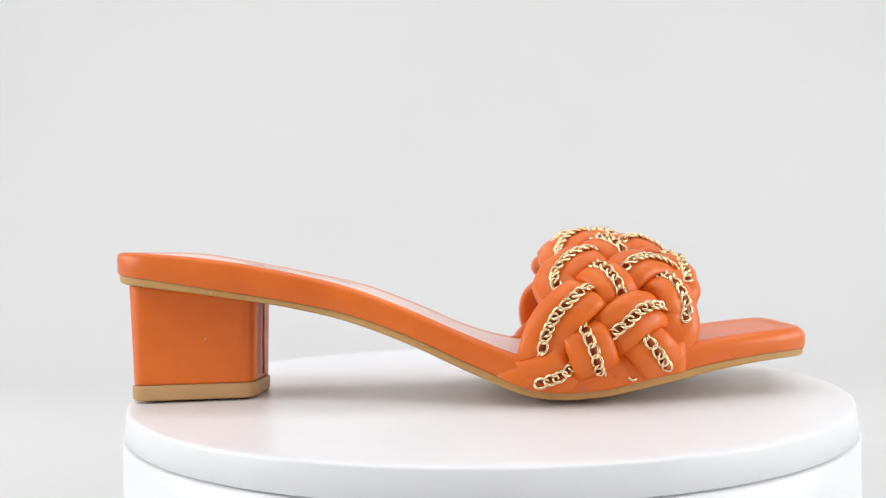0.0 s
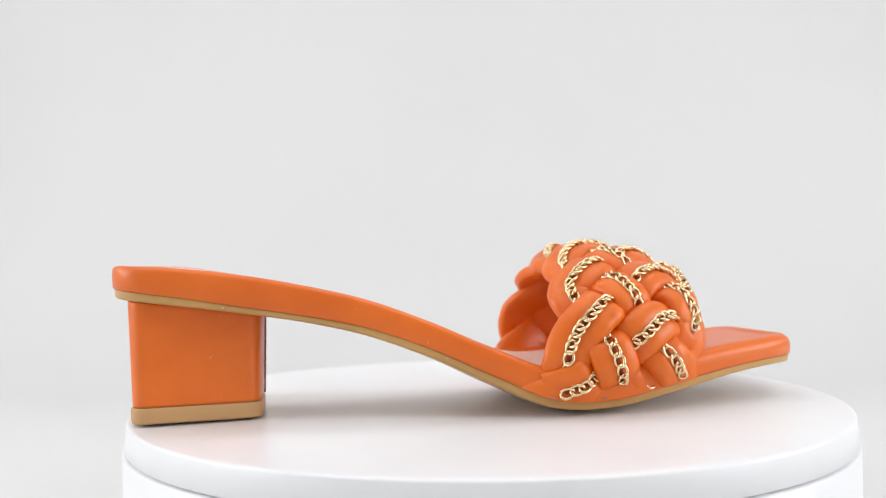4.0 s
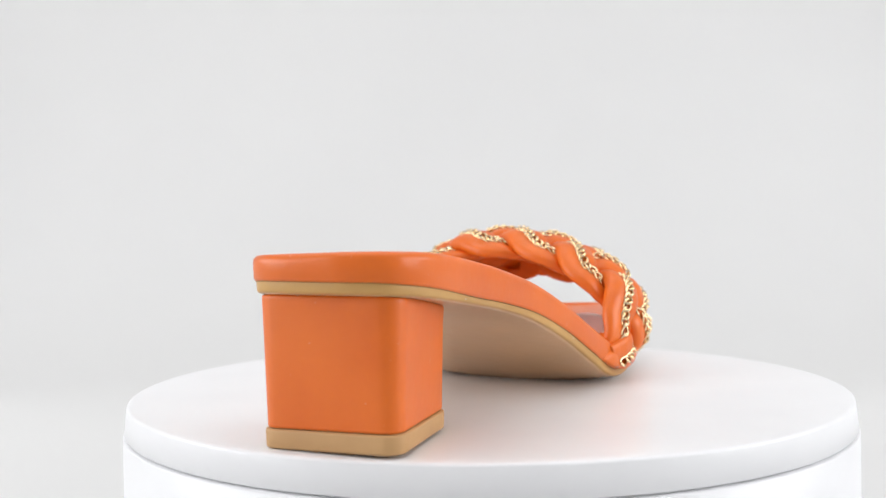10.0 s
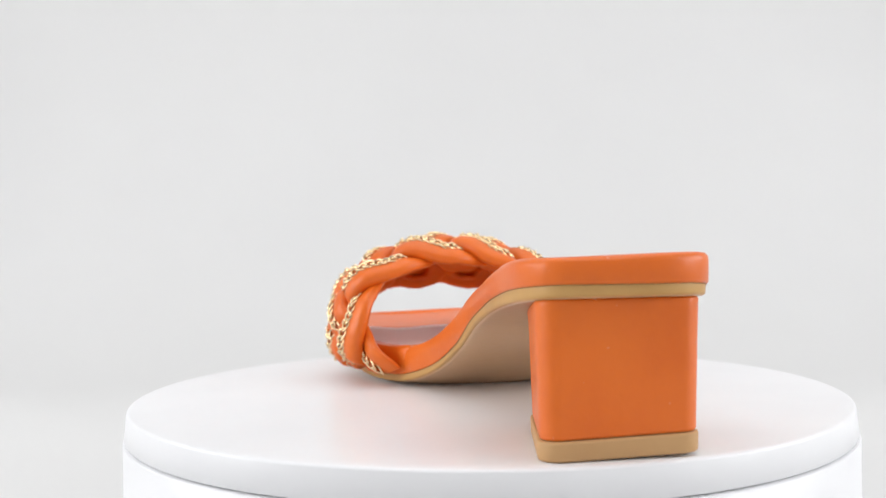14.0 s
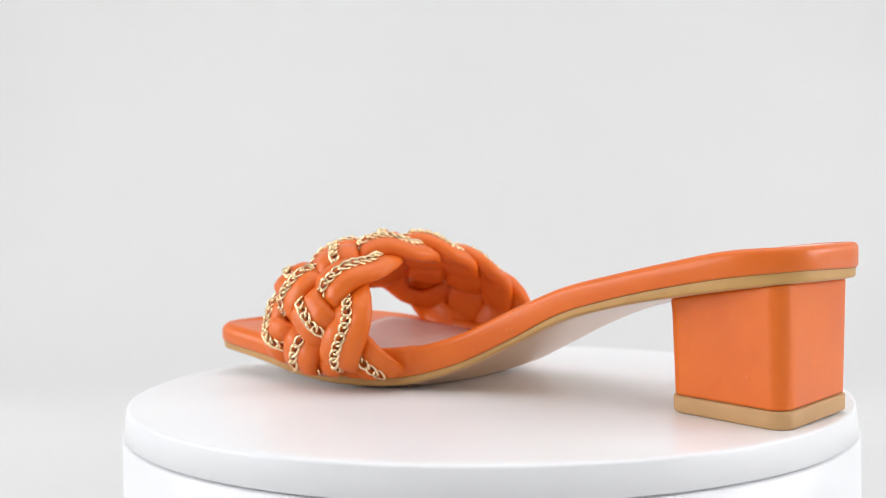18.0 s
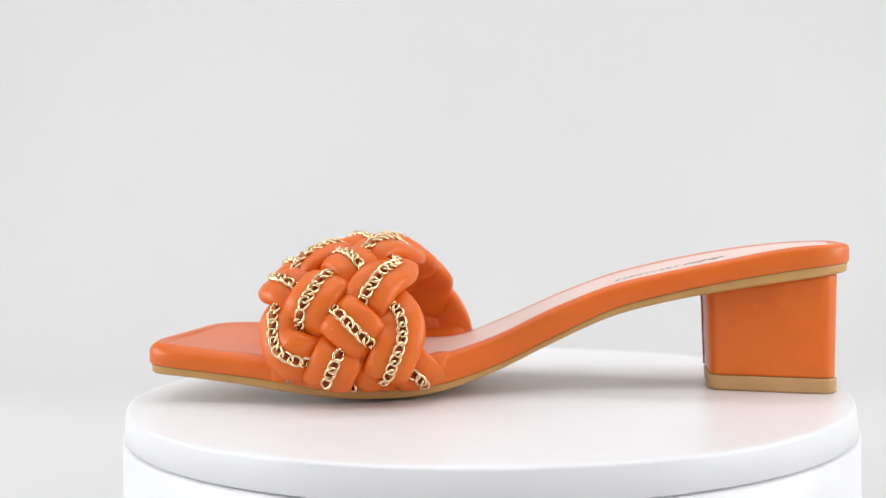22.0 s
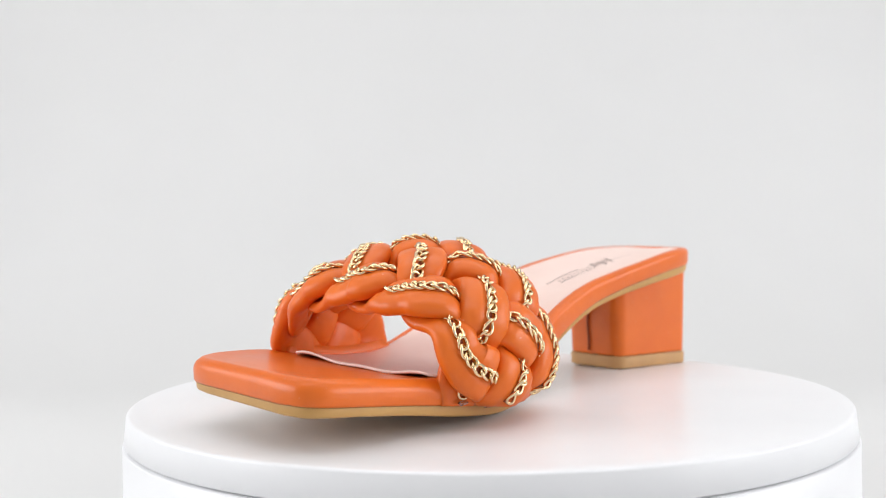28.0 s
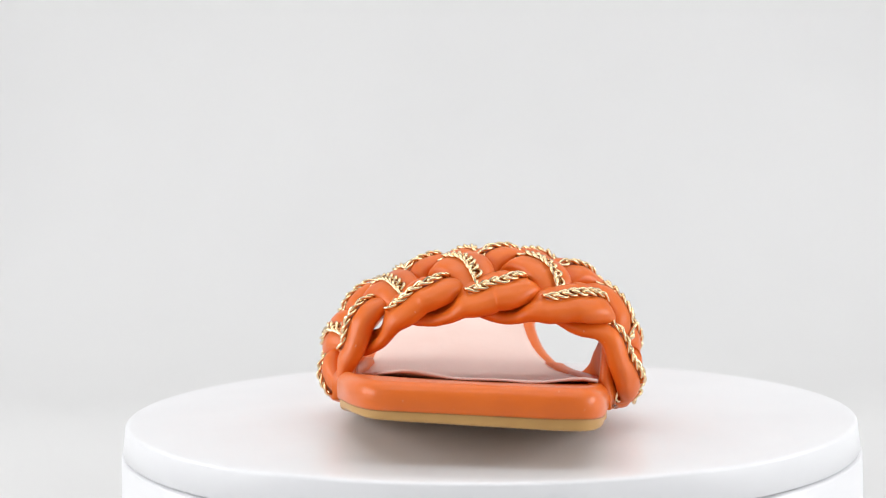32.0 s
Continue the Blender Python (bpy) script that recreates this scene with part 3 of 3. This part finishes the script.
def glue_blob(x, y, z, size, seed):
    bm = bmesh.new()
    bmesh.ops.create_icosphere(bm, subdivisions=2, radius=1)
    for v in bm.verts:
        w = 1 + 0.6 * noise.noise(v.co * 1.7 + Vector((seed * 3.1, 0, 0)))
        v.co = Vector((x + v.co.x * size * w, y + v.co.y * size * 0.45 * w, z + v.co.z * size * 0.4 * w)) * MM
    return bm


def build_sandal():
    shoe = tagged(new("sandal"), "orange leather block-heel slide sandal with a braided gold-chain strap", "sandal")
    part("outsole", sole_body([(3.6, "foot", -0.3), (2.2, "foot", -0.05), (2.0, "foot", 0.5)], belly=2.6), sole_tan, shoe, "pale beige rubber outsole")
    part("welt", sole_body([(2.3, "foot", 0.1), (1.7, "foot", 0.0), (1.1, "foot", 0.3), (0.9, "foot", 0.8), (0.8, "welt", -0.5), (0.9, "welt", -0.1), (1.2, "welt", 0.0)], belly=2.0), tan, shoe,
         "tan rubber edge of the sole")
    part("platform", sole_body([(0.6, "welt", -0.1), (0.1, "welt", 0.6), (0.0, "edge", -1.8), (0.18, "edge", -0.7), (0.95, "edge", (0.05, 0.27)),
                                (2.4, "edge", (0.25, 0.75)), (3.4, "edge", (0.2, 0.9)), (5.2, "edge", (-0.45, 1.0))], dome=-0.6), orange_sole, shoe, "padded orange leather platform edge")
    part("welt_joint", sole_body([(0.95, "welt", -0.3), (0.62, "welt", -0.25), (0.62, "welt", 0.12), (0.95, "welt", 0.2)]), seam_brown, shoe, "thin brown joint between outsole and platform")
    for k, (x, y, z, size) in enumerate(GLUE_SPOTS):
        part("glue_spot", glue_blob(x, y, z, size, k), glue, shoe, "dried whitish glue residue")
    for k, (x, y, z, size) in enumerate(CLEAR_SPOTS):
        part("glue_smear", glue_blob(x, y, z, size, k + 20), clear_glue, shoe, "clear shiny smear of hardened glue")
    for side, x0, x1, slant in ((0, 3, 65, 9), (1, 10, 66, -2)):
        part("strap_foot", side_band(side, x0, x1, slant), orange, shoe, "strap end wrapped over the platform edge")
    insole = part("insole", insole_sheet(), lining, shoe, "pale pink insole lining with a grey printed mark")
    part("printed_mark", printed_bars(), print_grey, insole, "grey printed strokes")
    heel = part("heel", heel_block([(5.35, -1.2, 0), (5.4, -0.3, 0), (5.75, -0.02, 0), (6.2, 0.0, 0), (30, 0.7, 0), (None, 0.95, 1.9), (None, 1.0, 0.9), (None, 0.8, 0.35), (None, -0.4, 0.15)]), orange, shoe, "orange leather-wrapped block heel")
    part("heel_joint", heel_block([(None, -1.5, 0.35), (None, 0.45, 0.3), (None, 0.45, -0.1), (None, -1.5, -0.15)]), seam_brown, heel, "dark glued joint under the sole")
    part("tip_joint", heel_block([(5.0, -1.5, 0), (5.0, -0.35, 0), (5.45, -0.35, 0), (5.45, -1.5, 0)]), seam_brown, heel, "dark joint above the heel tip")
    part("heel_tip", heel_block([(0.0, -1.0, 0), (0.0, -0.1, 0), (0.35, 0.4, 0), (0.8, 0.5, 0), (4.5, 0.6, 0), (4.9, 0.5, 0), (5.1, 0.1, 0), (5.1, -1.2, 0)]), tip_rubber, heel, "tan rubber heel tip")
    part("heel_seam", heel_seam(), thread, heel, "dark vertical joint of the leather wrap")
    for i in range(5):
        fr = strand_frames(i)
        st = part("strand", strand_mesh(fr, Vector((i * 7.3, 1.7, 3.1))), orange, shoe, "padded orange leather strand of the braid")
        for run in fold_runs(fr):
            part("fold_seam", fold_mesh(run), thread, st, "folded seam of the strand, coloured dark to deepen the groove shade")
        part("chain", chain_mesh(fr), gold, st, "gold curb chain stitched along the strand")
    return shoe


sandal = build_sandal()


def motions():
    walk(platter, [(t, pose(0, 0, -FLOOR, 0, 0, a)) for t, a in TURNS])
    walk(sandal, [(t, pose(0, 0, 0, 0, 0, a)) for t, a in TURNS])


motions()
